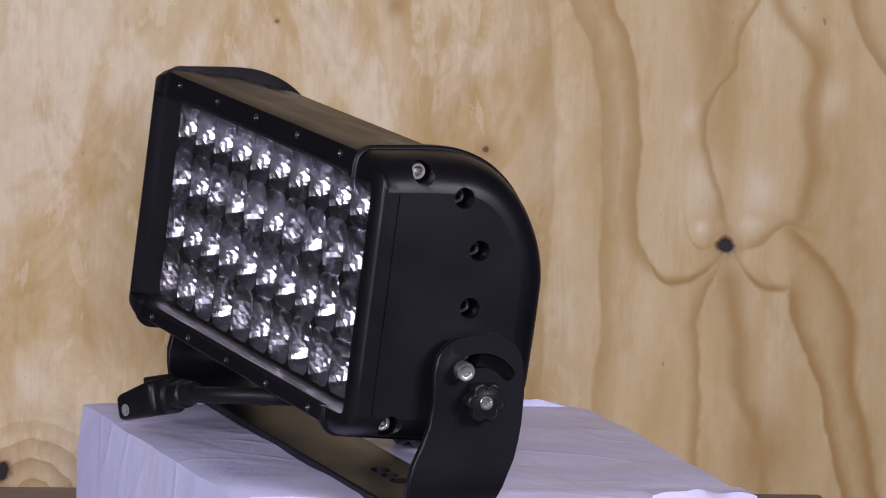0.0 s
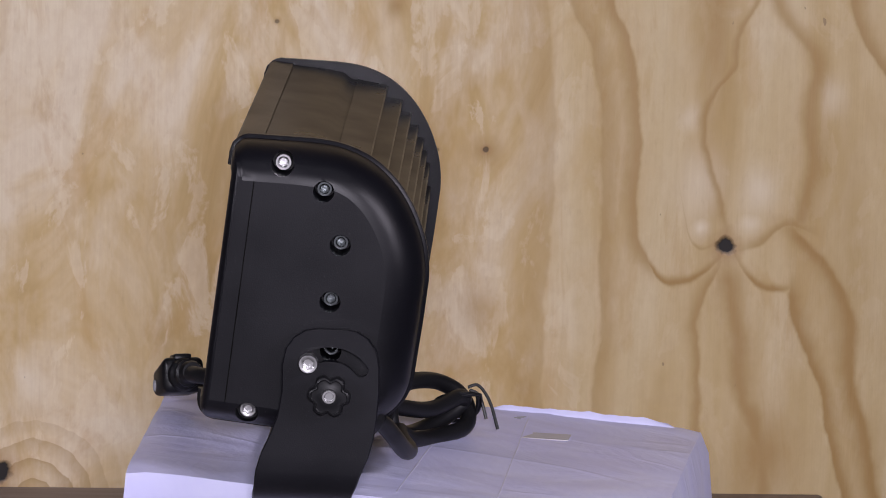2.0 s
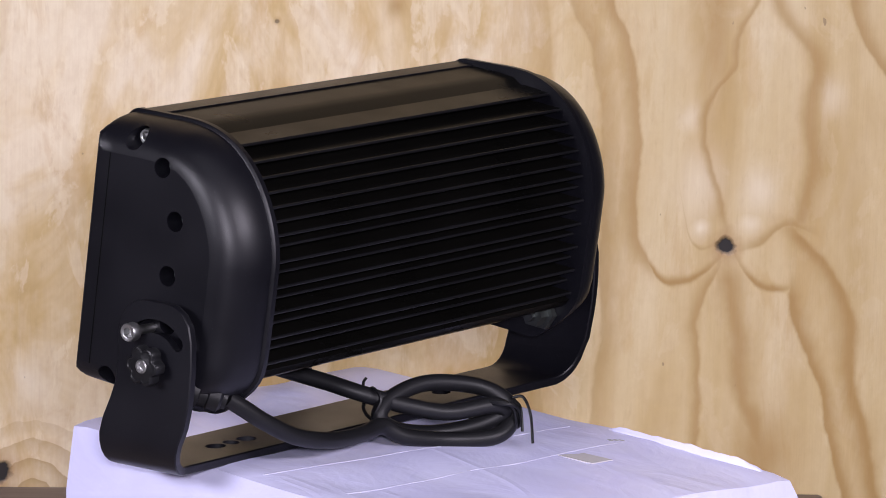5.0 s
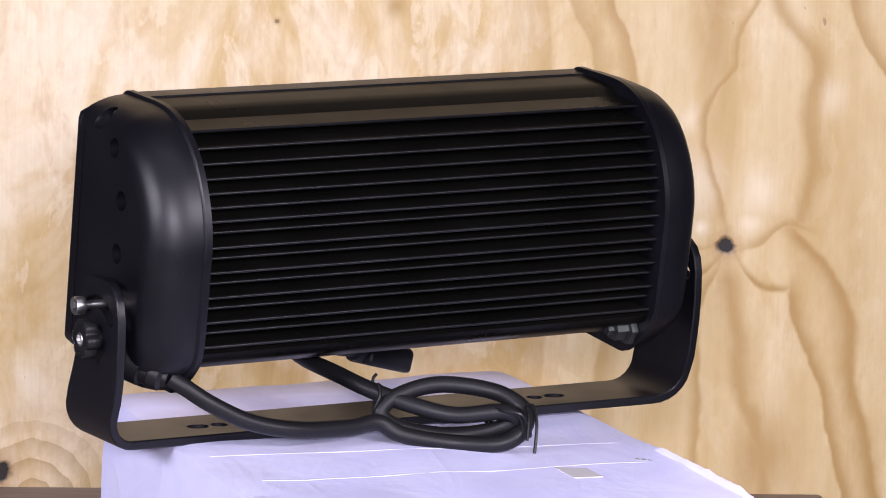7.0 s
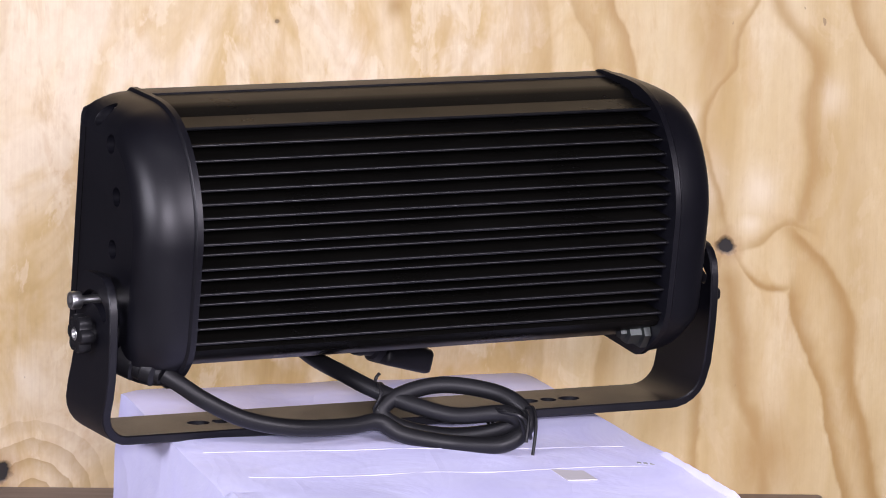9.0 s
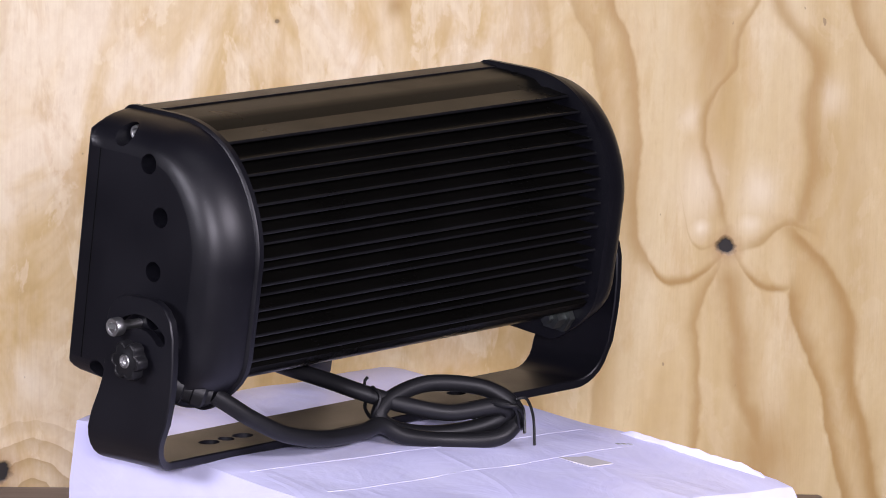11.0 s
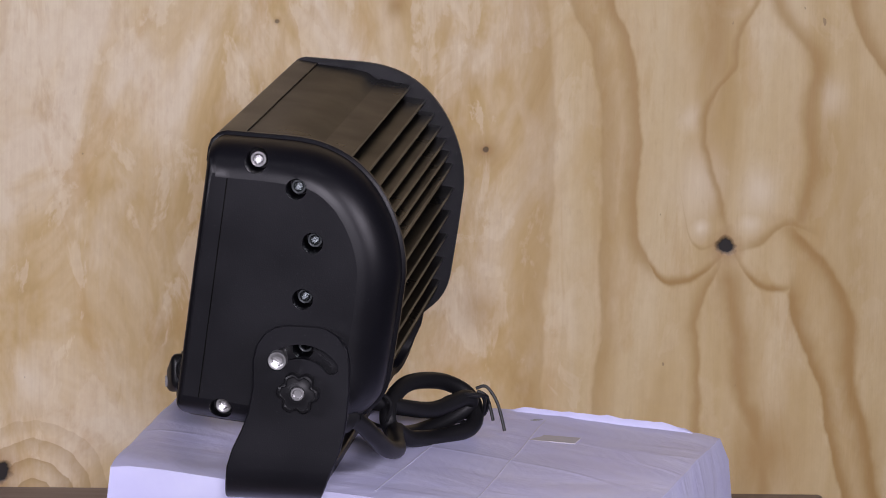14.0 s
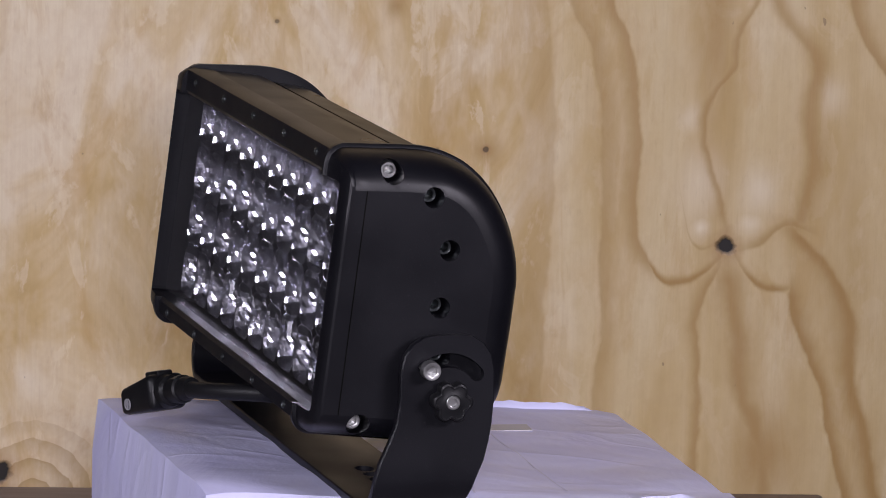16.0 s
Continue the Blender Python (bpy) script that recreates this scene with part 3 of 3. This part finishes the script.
def flood_light():
    lamp = empty("flood_light", "black LED flood light on a U bracket, cable coiled behind", "flood light")
    # core of the extruded housing
    core = [(-0.0275, 0.1290), (-0.0600, 0.1290), (-0.060, 0.1445), (-0.036, 0.1450), (-0.024, 0.1440), (-0.018, 0.1405), (-0.006, 0.1385), (-0.010, 0.131), (-0.024, 0.126), (-0.026, 0.004), (0.040, 0.0015), (0.0460, -0.0005), (0.042, -0.006), (0.012, -0.021), (-0.060, -0.028), (-0.060, -0.0180), (-0.0275, -0.0180)]
    housing = part("housing", prism([(u, w) for u, w in core], "x", -HALF + 0.001, HALF - 0.001), ANODISED, lamp, "ribbed black aluminium housing")
    housing.data.transform(HEAD)
    for i in range(17):
        w = 0.004 + 0.0084 * i
        tip = fin_tip(w) - 0.0035 - (0.005 if i in (1, 3, 5, 7, 9) else 0.0)
        t = 0.0011
        prof = [(-0.0255, -t * 1.3), *[(tip - t + t * cos(a), t * sin(a)) for a in (-1.5, -1.0, -0.6, -0.2, 0.2, 0.6, 1.0, 1.5)], (-0.0255, t * 1.3)]
        if i == 16:
            prof = [(-0.014, -t), (tip - 0.001, -t), (tip, 0), (tip - 0.001, t), (-0.014, t * 2.2)]
        f = part("cooling_fin", prism([(u, w + v) for u, v in prof], "x", -HALF + 0.0015, HALF - 0.0015), ANODISED, lamp)
        f.data.materials.append(FIN_EDGE)
        for face in f.data.polygons:      # the edge gets a stronger specular than the flanks, to bring out its highlight
            if face.center.y > tip - 0.0012 and abs(face.normal.x) < 0.5:
                face.material_index = 1
        f.data.transform(HEAD)

    # end caps: a flange and a rounded shell, with screw holes
    out = fine(FLANGE)

    def depth(k):
        return lambda n: (k * (0.0070 if n.x > 0 else 0.024), k * (0.022 if n.y < 0 else 0.017))

    CAP = 0.036
    CAP_BOLTS = ((-0.0447, 0.1365, 0.010), (-0.0463, -0.0212, 0.0150))
    holes = [(-0.0174, 0.1238, 0.0066), (-0.0029, 0.0921, 0.0066), (-0.0044, 0.0561, 0.0066), (0.0001, 0.0255, 0.0066)]
    for sgn in (1, -1):
        rings = [[(sgn * (HALF - 0.0025), u, w) for u, w in inset(out, lambda n: (-0.0022, -0.0022))], [(sgn * (HALF + 0.0015), u, w) for u, w in inset(out, lambda n: (-0.0022, -0.0022))],
                 [(sgn * (HALF + 0.0025), u, w) for u, w in inset(out, lambda n: (-0.0012, -0.0012))], [(sgn * (HALF + 0.003), u, w) for u, w in out]]
        for k in range(1, 9):
            a = k / 8 * pi / 2
            k = 1 - cos(a)
            rings.append([(sgn * (HALF + 0.003 + (CAP - 0.003) * sin(a)), u, max(min(w, 0.148 - 0.022 * k), -0.0325 + 0.017 * k)) for u, w in unfold(inset(out, depth(k)))])
        bm = loft(rings)
        tools = []
        for u, w, r in holes:
            tools.append(lathe([(r, 0.0), (r, 0.05)], along((sgn * (HALF + 0.012), u, w), (sgn, 0, 0)), 20))
        for u, w, deep in CAP_BOLTS:
            tools.append(lathe([(0.0072, 0.0), (0.0072, 0.05)], along((sgn * (HALF + deep), u, w), (sgn, 0, 0)), 20))
        tools.append(box_bm(*sorted((sgn * (HALF - 0.02), sgn * WINDOW[0])), -0.09, -0.0272, WINDOW[1], WINDOW[2], 0.003))
        bm = carve(bm, tools)
        cap = part("end_cap", bm, POWDER, lamp, "satin black rounded cast end cap", 28)
        for face in cap.data.polygons:      # the flat outer side
            if abs(face.normal.x) > 0.9995:
                face.use_smooth = False
        cap.data.transform(HEAD)
        low = min((p for p in rings[-1] if p[2] < 0.02), key=lambda p: abs(p[1] + 0.0606))
        pts = min((p for p in rings[-1] if p[2] > 0.07), key=lambda p: abs(p[1] + 0.0606))
        face_x = sgn * (HALF + CAP)
        line = box_bm(*sorted((face_x - sgn * 0.002, face_x + sgn * 0.00025)), -0.0609, -0.0603, low[2], pts[2])
        part("seam", line, ANODISED, cap, "dark parting line").data.transform(HEAD)
        for u, w, r in holes:
            screw("bolt", HEAD @ along((sgn * (HALF + 0.0115), u, w), (sgn, 0, 0)), cap, 0.0048, 0.0125, 0, ZINC, "recessed socket bolt")
        for u, w, deep in CAP_BOLTS:
            screw("bolt", HEAD @ along((sgn * (HALF + deep - 0.0005), u, w), (sgn, 0, 0)), cap, 0.0052, 0.0125 if deep < 0.012 else 0.007, 0, STEEL, "stainless socket bolt")

    # front frame with its window
    front, deep = -0.0765, -0.0600
    X, W0, W1 = HALF - 0.0012, -0.0292, 0.1455
    wi0, wi1 = WINDOW[1], WINDOW[2]
    bars = []
    for near, far in ((wi1, W1), (wi0, W0)):
        out_w = 1 if far > near else -1
        sect = [(deep, near), (front + 0.002, near), (front, near + 0.0025 * out_w), (front, far - 0.002 * out_w), (front + 0.003, far), (deep, far)]
        bars.append(part("bezel", prism(sect, "x", -X, X), POWDER, lamp, "black front frame rail with small screws"))
        bars[-1].data.transform(HEAD)
    for k in range(5):
        for w in (0.1375, -0.0235):
            s = lathe([(0.0024, -0.001), (0.0024, 0.0006), (0.0016, 0.0012), (0.0010, 0.0006)], HEAD @ along((-0.150 + 0.075 * k, front, w), (0, -1, 0)), 12)
            part("screw", s, ZINC, bars[0 if w > 0 else 1], "tiny frame screw")
    back = part("backing_plate", prism([(-0.0300, wi0 + 0.0005), (-0.0300, wi1 - 0.0005), (-0.0282, wi1 - 0.0005), (-0.0282, wi0 + 0.0005)], "x", -WINDOW[0] + 0.001, WINDOW[0] - 0.001), PLASTIC, lamp, "dark plate behind the reflectors")
    back.data.transform(HEAD)
    pane = bmesh.new()
    pane.faces.new([pane.verts.new((x, -0.0705, w)) for x, w in ((-WINDOW[0], wi0), (WINDOW[0], wi0), (WINDOW[0], wi1), (-WINDOW[0], wi1))])
    glass = part("glass", pane, GLASS, lamp, "clear glass front")
    glass.data.transform(HEAD)
    glass.visible_shadow = False

    # reflectors, four rows of ten
    cols, rows = 11, 4
    dx, dw = (2 * WINDOW[0] - 0.008) / cols, (wi1 - wi0 - 0.001) / rows
    r = 0.0178
    prof = [(0.62, -0.0255), (0.90, -0.012), (1.0, -0.001), (1.0, 0.0), (0.98, 0.0)]
    inside = [(0.955, -0.0020), (0.92, -0.0042), (0.88, -0.0066), (0.83, -0.0090), (0.77, -0.0114), (0.70, -0.0138), (0.62, -0.0160), (0.53, -0.0182), (0.43, -0.0202), (0.32, -0.0220), (0.20, -0.0233), (0.10, -0.0240)]
    cup = lathe([(r * a, h) for a, h in prof + inside], along((0, 0, 0), (0, -1, 0)), 34)
    for v in cup.verts:      # nearly square mouths, pressed with small uneven facets
        q = hypot(v.co.x, v.co.z)
        if q > 0.3 * r:
            k = (abs(v.co.x / q) ** 5 + abs(v.co.z / q) ** 5) ** -0.2
            k = 1 + (k - 1) * min(1.0, q / r)
            v.co.x, v.co.z = v.co.x * k, v.co.z * k
        if v.co.y > 0.001 and q < r * 0.97:
            v.co += 0.00055 * noise.noise_vector(v.co * 900)
    first = None
    chip = lathe([(0.0030, 0.0), (0.0030, 0.0012), (0.0024, 0.0028), (0.0012, 0.0036)], along((0, 0, 0), (0, -1, 0)), 10)
    first_chip = None
    for j in range(rows):
        for i in range(cols):
            at = HEAD @ Matrix.Translation((-WINDOW[0] + 0.004 + dx * (i + 0.5), -0.0560, wi0 + 0.0005 + dw * (j + 0.5))) @ Matrix.Rotation(pi / 2 * ((i * 5 + j * 3 + i * j) % 4), 4, "Y")
            if first is None:
                first = part("reflector", cup, CHROME, lamp, "faceted silver reflector cup", 0)
                first.matrix_basis = at
                first_chip = part("led", chip, LED, first, "yellow LED chip")
                first_chip.matrix_basis = Matrix.Translation((0, 0.0238, 0))
            else:
                o = shared("reflector", first, at, lamp)
                o["label"] = first["label"]
                c = shared("led", first_chip, first_chip.matrix_basis.copy(), o)
                c["label"] = first_chip["label"]
    bracket(lamp)
    cable(lamp)
    return lamp


ARM_X = HALF + 0.0500
ARM_Z = [  # height from the axis of the knob, front edge, back edge of the arm
    (0.0395, -0.010, 0.010), (0.0382, -0.0165, 0.0165), (0.034, -0.0230, 0.0232), (0.027, -0.0278, 0.0280), (0.017, -0.0300, 0.0302), (0.0, -0.0298, 0.0305), (-0.016, -0.0322, 0.0295),
    (-0.027, -0.0362, 0.0280), (-0.040, -0.0420, 0.0250)]


def bracket(lamp):
    """A bent steel strap: two arms and a base."""
    T = 0.0060
    before = set(lamp.children_recursive)
    py, pz = -0.0525 - BASE_B, -0.5548 - BASE_Z
    slope = 0.0100

    def ground(x):
        return 0.0 + slope * x

    R = 0.024
    arm = []
    for z, f, b in ARM_Z:
        arm.append((ARM_X, pz + z, f, b, (1, 0)))
    for k in range(0, 7):
        a = k / 6 * pi / 2
        arm.append((ARM_X - R + R * cos(a), ground(ARM_X - R + R * cos(a)) + R - R * sin(a), -0.0450 - 0.003 * k / 6, 0.0205 - 0.0115 * k / 6, (cos(a), -sin(a))))
    other = [(-x, z + ground(-abs(x)) - ground(abs(x)) if z < 0.05 else z, f, b, (-nx, nz)) for x, z, f, b, nx_nz in arm for nx, nz in (nx_nz,)]
    st = arm + other[::-1]
    rings = []
    for x, z, f, b, (nx, nz) in st:
        c = 0.0008
        o = lambda d: (x - nx * d, z - nz * d)
        (x0, z0), (x1, z1), (x2, z2), (x3, z3) = o(0), o(c), o(T - c), o(T)
        f2, b2 = py + f, py + b
        rings.append([(x0, f2 + c, z0), (x1, f2, z1), (x2, f2, z2), (x3, f2 + c, z3), (x3, b2 - c, z3), (x2, b2, z2), (x1, b2, z1), (x0, b2 - c, z0)])
    bm = loft(rings)
    tools = []
    for sgn in (1, -1):
        # curved adjustment slot
        ro, ri, a0, a1 = 0.0285, 0.0195, radians(38), radians(128)
        arc = [(py + ro * cos(a0 + (a1 - a0) * k / 14), pz + ro * sin(a0 + (a1 - a0) * k / 14)) for k in range(15)]
        rm, rh = (ro + ri) / 2, (ro - ri) / 2
        arc += [(py + rm * cos(a1) + rh * cos(a1 + pi * k / 8), pz + rm * sin(a1) + rh * sin(a1 + pi * k / 8)) for k in range(1, 8)]
        arc += [(py + ri * cos(a1 - (a1 - a0) * k / 14), pz + ri * sin(a1 - (a1 - a0) * k / 14)) for k in range(15)]
        arc += [(py + rm * cos(a0) + rh * cos(a0 + pi + pi * k / 8), pz + rm * sin(a0) + rh * sin(a0 + pi + pi * k / 8)) for k in range(1, 8)]
        tools.append(prism(arc, "x", *sorted((sgn * (ARM_X - 0.02), sgn * (ARM_X + 0.01)))))
    mid = py - 0.0165
    for l in (0.118, 0.1506, -0.1306, -0.0985):
        x = -(l - CENTRE)
        oval = [(x + 0.0080 * cos(2 * pi * k / 20), mid + 0.0062 * sin(2 * pi * k / 20)) for k in range(20)]
        tools.append(prism(oval, "z", ground(x) - 0.02, ground(x) + 0.02))
    for l in (0.1345, -0.1145):
        x = -(l - CENTRE)
        tools.append(lathe([(0.0058, ground(x) - 0.02), (0.0058, ground(x) + 0.02)], Matrix.Translation((x, mid, 0)), 18))
    part("bracket", carve(bm, tools), POWDER, lamp, "black powder-coated steel U bracket", 30)

    for sgn in (1, -1):
        # star knob
        seg, rings = 60, []
        for rr, h in ((0.62, 0.0), (0.62, 0.0036), (1.0, 0.0040), (1.03, 0.0060), (1.03, 0.0108), (0.97, 0.0122), (0.88, 0.0127), (0.82, 0.0121), (0.55, 0.0121), (0.46, 0.0127), (0.40, 0.0127), (0.38, 0.0110)):
            row = []
            for i in range(seg):
                a = 2 * pi * i / seg
                lobe = 0.0118 + 0.0014 * cos(6 * a + 0.4) - 0.0004 * cos(12 * a + 0.8) if rr > 0.65 else 0.0118
                row.append(Vector((lobe * rr * cos(a), lobe * rr * sin(a), h)))
            rings.append([along((sgn * ARM_X, py, pz), (sgn, 0, 0)) @ p for p in row])
        knob = part("star_knob", loft(rings), PLASTIC, lamp, "black six-lobed plastic clamping knob")
        stud = lathe([(0.0046, 0.0), (0.0046, 0.0124), (0.0040, 0.0131), (0.0030, 0.0131), (0.0024, 0.0112)], along((sgn * ARM_X, py, pz), (sgn, 0, 0)), 20)
        part("stud", stud, STEEL, knob, "bright steel stud end")
        hub = lathe([(0.012, 0.0), (0.012, ARM_X - HALF - 0.031)], along((sgn * (HALF + 0.028), py, pz), (sgn, 0, 0)), 20)
        part("spacer", hub, PLASTIC, lamp, "black spacer between arm and cap")
        a = radians(124.4)
        screw("bolt", along((sgn * (ARM_X + 0.0035), py + 0.0237 * cos(a), pz + 0.0237 * sin(a)), (sgn, 0, 0)), lamp, 0.0060, 0.0070, 0.022, STEEL, "stainless socket head bolt with long thread")
    for ob in set(lamp.children_recursive) - before:      # the strap sits slightly askew on the head
        ob.data.transform(Matrix.Rotation(radians(-0.1), 4, "Z"))
    # bolt end and nut inside the far cap
    nut = lathe([(0.0118, 0.0), (0.0118, 0.0050), (0.0085, 0.0054), (0.0085, 0.0145), (0.0042, 0.0150), (0.0042, 0.0195)], HEAD @ along((-HALF + 0.003, 0.026, -0.0150), (1, 0, 0)), 6)
    part("nut", nut, DULL_STEEL, lamp, "grey hexagon nut in the corner", 20)


def cable(lamp):
    r = 0.0057
    # gland under the cap
    g0, g1 = P(-0.196, -0.046, -0.570), P(-0.172, -0.018, -0.582)
    d = (g1 - g0).normalized()
    body = lathe([(0.0125, 0.0), (0.0125, 0.012), (0.0100, 0.013), (0.0100, 0.018), (0.0108, 0.019), (0.0104, 0.026), (0.0072, 0.028), (0.0066, 0.031)], along(g0, d), 16)
    part("cable_gland", body, RUBBER, lamp, "black ribbed cable gland", 25)
    part("cable", tube([P(*p) for p in CABLE], r, 14), RUBBER, lamp, "thick black rubber cable coiled and tied")

    def tie(centre, axis, rad, tail):
        c = P(*centre)
        m = along(c, axis)
        loop = [m @ Vector((rad * cos(a) * (1 + 0.25 * cos(a)), rad * 0.9 * sin(a), 0.0015 * sin(3 * a))) for a in [2 * pi * k / 14 for k in range(15)]]
        t = part("cable_tie", tube(loop, 0.0013, 6), PLASTIC, lamp, "black twist tie round the coil")
        for tl in tail:
            part("tail", tube([P(*p) for p in tl], 0.0011, 6), PLASTIC, t)

    tie((0.0570, 0.0270, -0.6190), ALONG_LOCAL(0.75, -0.3, 0.75), 0.0165, [[(0.0640, 0.030, -0.6075), (0.0660, 0.037, -0.6065), (0.0640, 0.045, -0.617), (0.0590, 0.051, -0.635)], [(0.0630, 0.031, -0.609), (0.062, 0.038, -0.613), (0.058, 0.043, -0.628)]])
    tie((0.0545, 0.0250, -0.6195), ALONG_LOCAL(0.85, -0.3, 0.6), 0.0165, [])
    tie((-0.0180, -0.026, -0.6080), ALONG_LOCAL(0.8, 0.5, -0.1), 0.0120, [[(-0.017, -0.035, -0.599), (-0.015, -0.037, -0.595), (-0.013, -0.036, -0.592)]])
    # plug on the free end
    tip, neck = P(0.100, -0.177, -0.6165), P(0.030, -0.158, -0.597)
    d = (tip - neck).normalized()
    m = along(neck, d)
    part("boot", lathe([(0.0068, -0.014), (0.0080, -0.010), (0.0080, -0.004), (0.0095, -0.003), (0.0095, 0.003), (0.0085, 0.004), (0.0085, 0.011), (0.0105, 0.013), (0.0120, 0.022)], m, 16), RUBBER, lamp, "ribbed rubber cable boot", 25)
    plug = box_bm(-0.0165, 0.0165, -0.0120, 0.0120, 0.018, 0.064, 0.005, 3)
    for v in plug.verts:
        k = max(0.0, (v.co.z - 0.036) / 0.028)
        v.co.x *= 1 - 0.22 * k
        v.co.y = v.co.y * (1 - 0.30 * k) - 0.004 * k
        if v.co.z < 0.030:
            v.co.x *= 0.86
    body = part("plug", plug, PLASTIC, lamp, "black moulded power plug", 40)
    body.matrix_basis = m
    rib = part("clip", box_bm(-0.006, 0.006, 0.0095, 0.0145, 0.020, 0.038, 0.0015), PLASTIC, body, "latch on the plug")
    spot = Matrix.Translation((0.0143, -0.0055, 0.050)) @ Matrix.Rotation(radians(90), 4, "Y")
    part("marking", lathe([(0.0040, 0.0), (0.0040, 0.0008), (0.0034, 0.0008), (0.0034, 0.0)], spot, 18), WHITE_INK, body, "small round white moulding mark")
    for w, h in ((0.0030, 0.0003), (0.0003, 0.0030)):
        bar = box_bm(-w, w, -h, h, 0.0002, 0.0011)
        bar.transform(spot)
        part("marking", bar, WHITE_INK, body, "small round white moulding mark")
    tagbm = box_bm(-0.006, 0.006, -0.003, 0.003, -0.0012, 0.0012, 0.0005)
    t = part("tag", tagbm, ORANGE, lamp, "small orange tag")
    t.matrix_basis = Matrix.Translation(P(-0.036, -0.117, -0.5825)) @ Matrix.Rotation(0.3, 4, "Y")


def ALONG_LOCAL(l, b, z):
    return Vector((-l, b, z))


CABLE = [(-0.176, -0.024, -0.579), (-0.166, -0.019, -0.586), (-0.150, -0.013, -0.597), (-0.1237, -0.0079, -0.610), (-0.0889, -0.0057, -0.6176), (-0.0468, -0.0114, -0.6208), (-0.0240, -0.0140, -0.6200),
         (-0.008, -0.006, -0.6285), (0.0220, 0.008, -0.6335), (0.048, 0.028, -0.6320), (0.0640, 0.030, -0.6220), (0.0670, 0.022, -0.6110), (0.054, 0.006, -0.6015), (0.022, -0.012, -0.5975), (-0.006, -0.020, -0.6045),
         (-0.019, -0.020, -0.6150), (-0.006, -0.016, -0.6255), (0.022, -0.006, -0.6310), (0.046, 0.012, -0.6270), (0.0590, 0.026, -0.6180), (0.050, 0.024, -0.6115), (0.024, 0.006, -0.6150), (0.000, -0.012, -0.6095),
         (-0.020, -0.034, -0.6015), (-0.030, -0.056, -0.5955), (-0.038, -0.088, -0.590), (-0.032, -0.120, -0.588), (-0.006, -0.147, -0.591), (0.030, -0.158, -0.597)]

the_box = paper_box()
the_light = flood_light()

# ---- what turns ----
TURN = [(0, 0.0), (0.5, -5.95), (1, -11.93), (1.5, -17.92), (2, -23.82), (2.5, -29.75), (3, -35.62), (3.5, -41.48), (4, -47.35), (4.5, -53.15), (5, -58.9), (5.5, -64.6), (6, -70.25), (6.5, -75.85), (7, -81.55),
        (7.5, -87.14), (7.8, -90.4), (8.0, -92.2), (8.2, -92.8), (8.4, -92.2), (8.6, -90.5), (9, -85.95), (9.5, -80.35), (10, -74.75), (10.5, -69.1), (11, -63.45), (11.5, -57.8), (12, -52.2), (12.5, -46.5), (13, -40.65),
        (13.5, -34.75), (14, -28.8), (14.5, -22.87), (15, -16.95), (15.5, -11.0), (16, -5.05)]
LAMP_SEAT = Matrix.Translation(ALONG * CENTRE + BACK * BASE_B + Vector((0, 0, EYE + BASE_Z))) @ Matrix.Rotation(atan2(-ALONG.y, -ALONG.x) + radians(-1.2), 4, "Z")


def motions():
    walk(the_box, [(t, pose(0, 0, 0, 0, 0, a)) for t, a in TURN])
    walk(the_light, [(t, pose(0, 0, 0, 0, 0, a) @ LAMP_SEAT) for t, a in TURN])


motions()
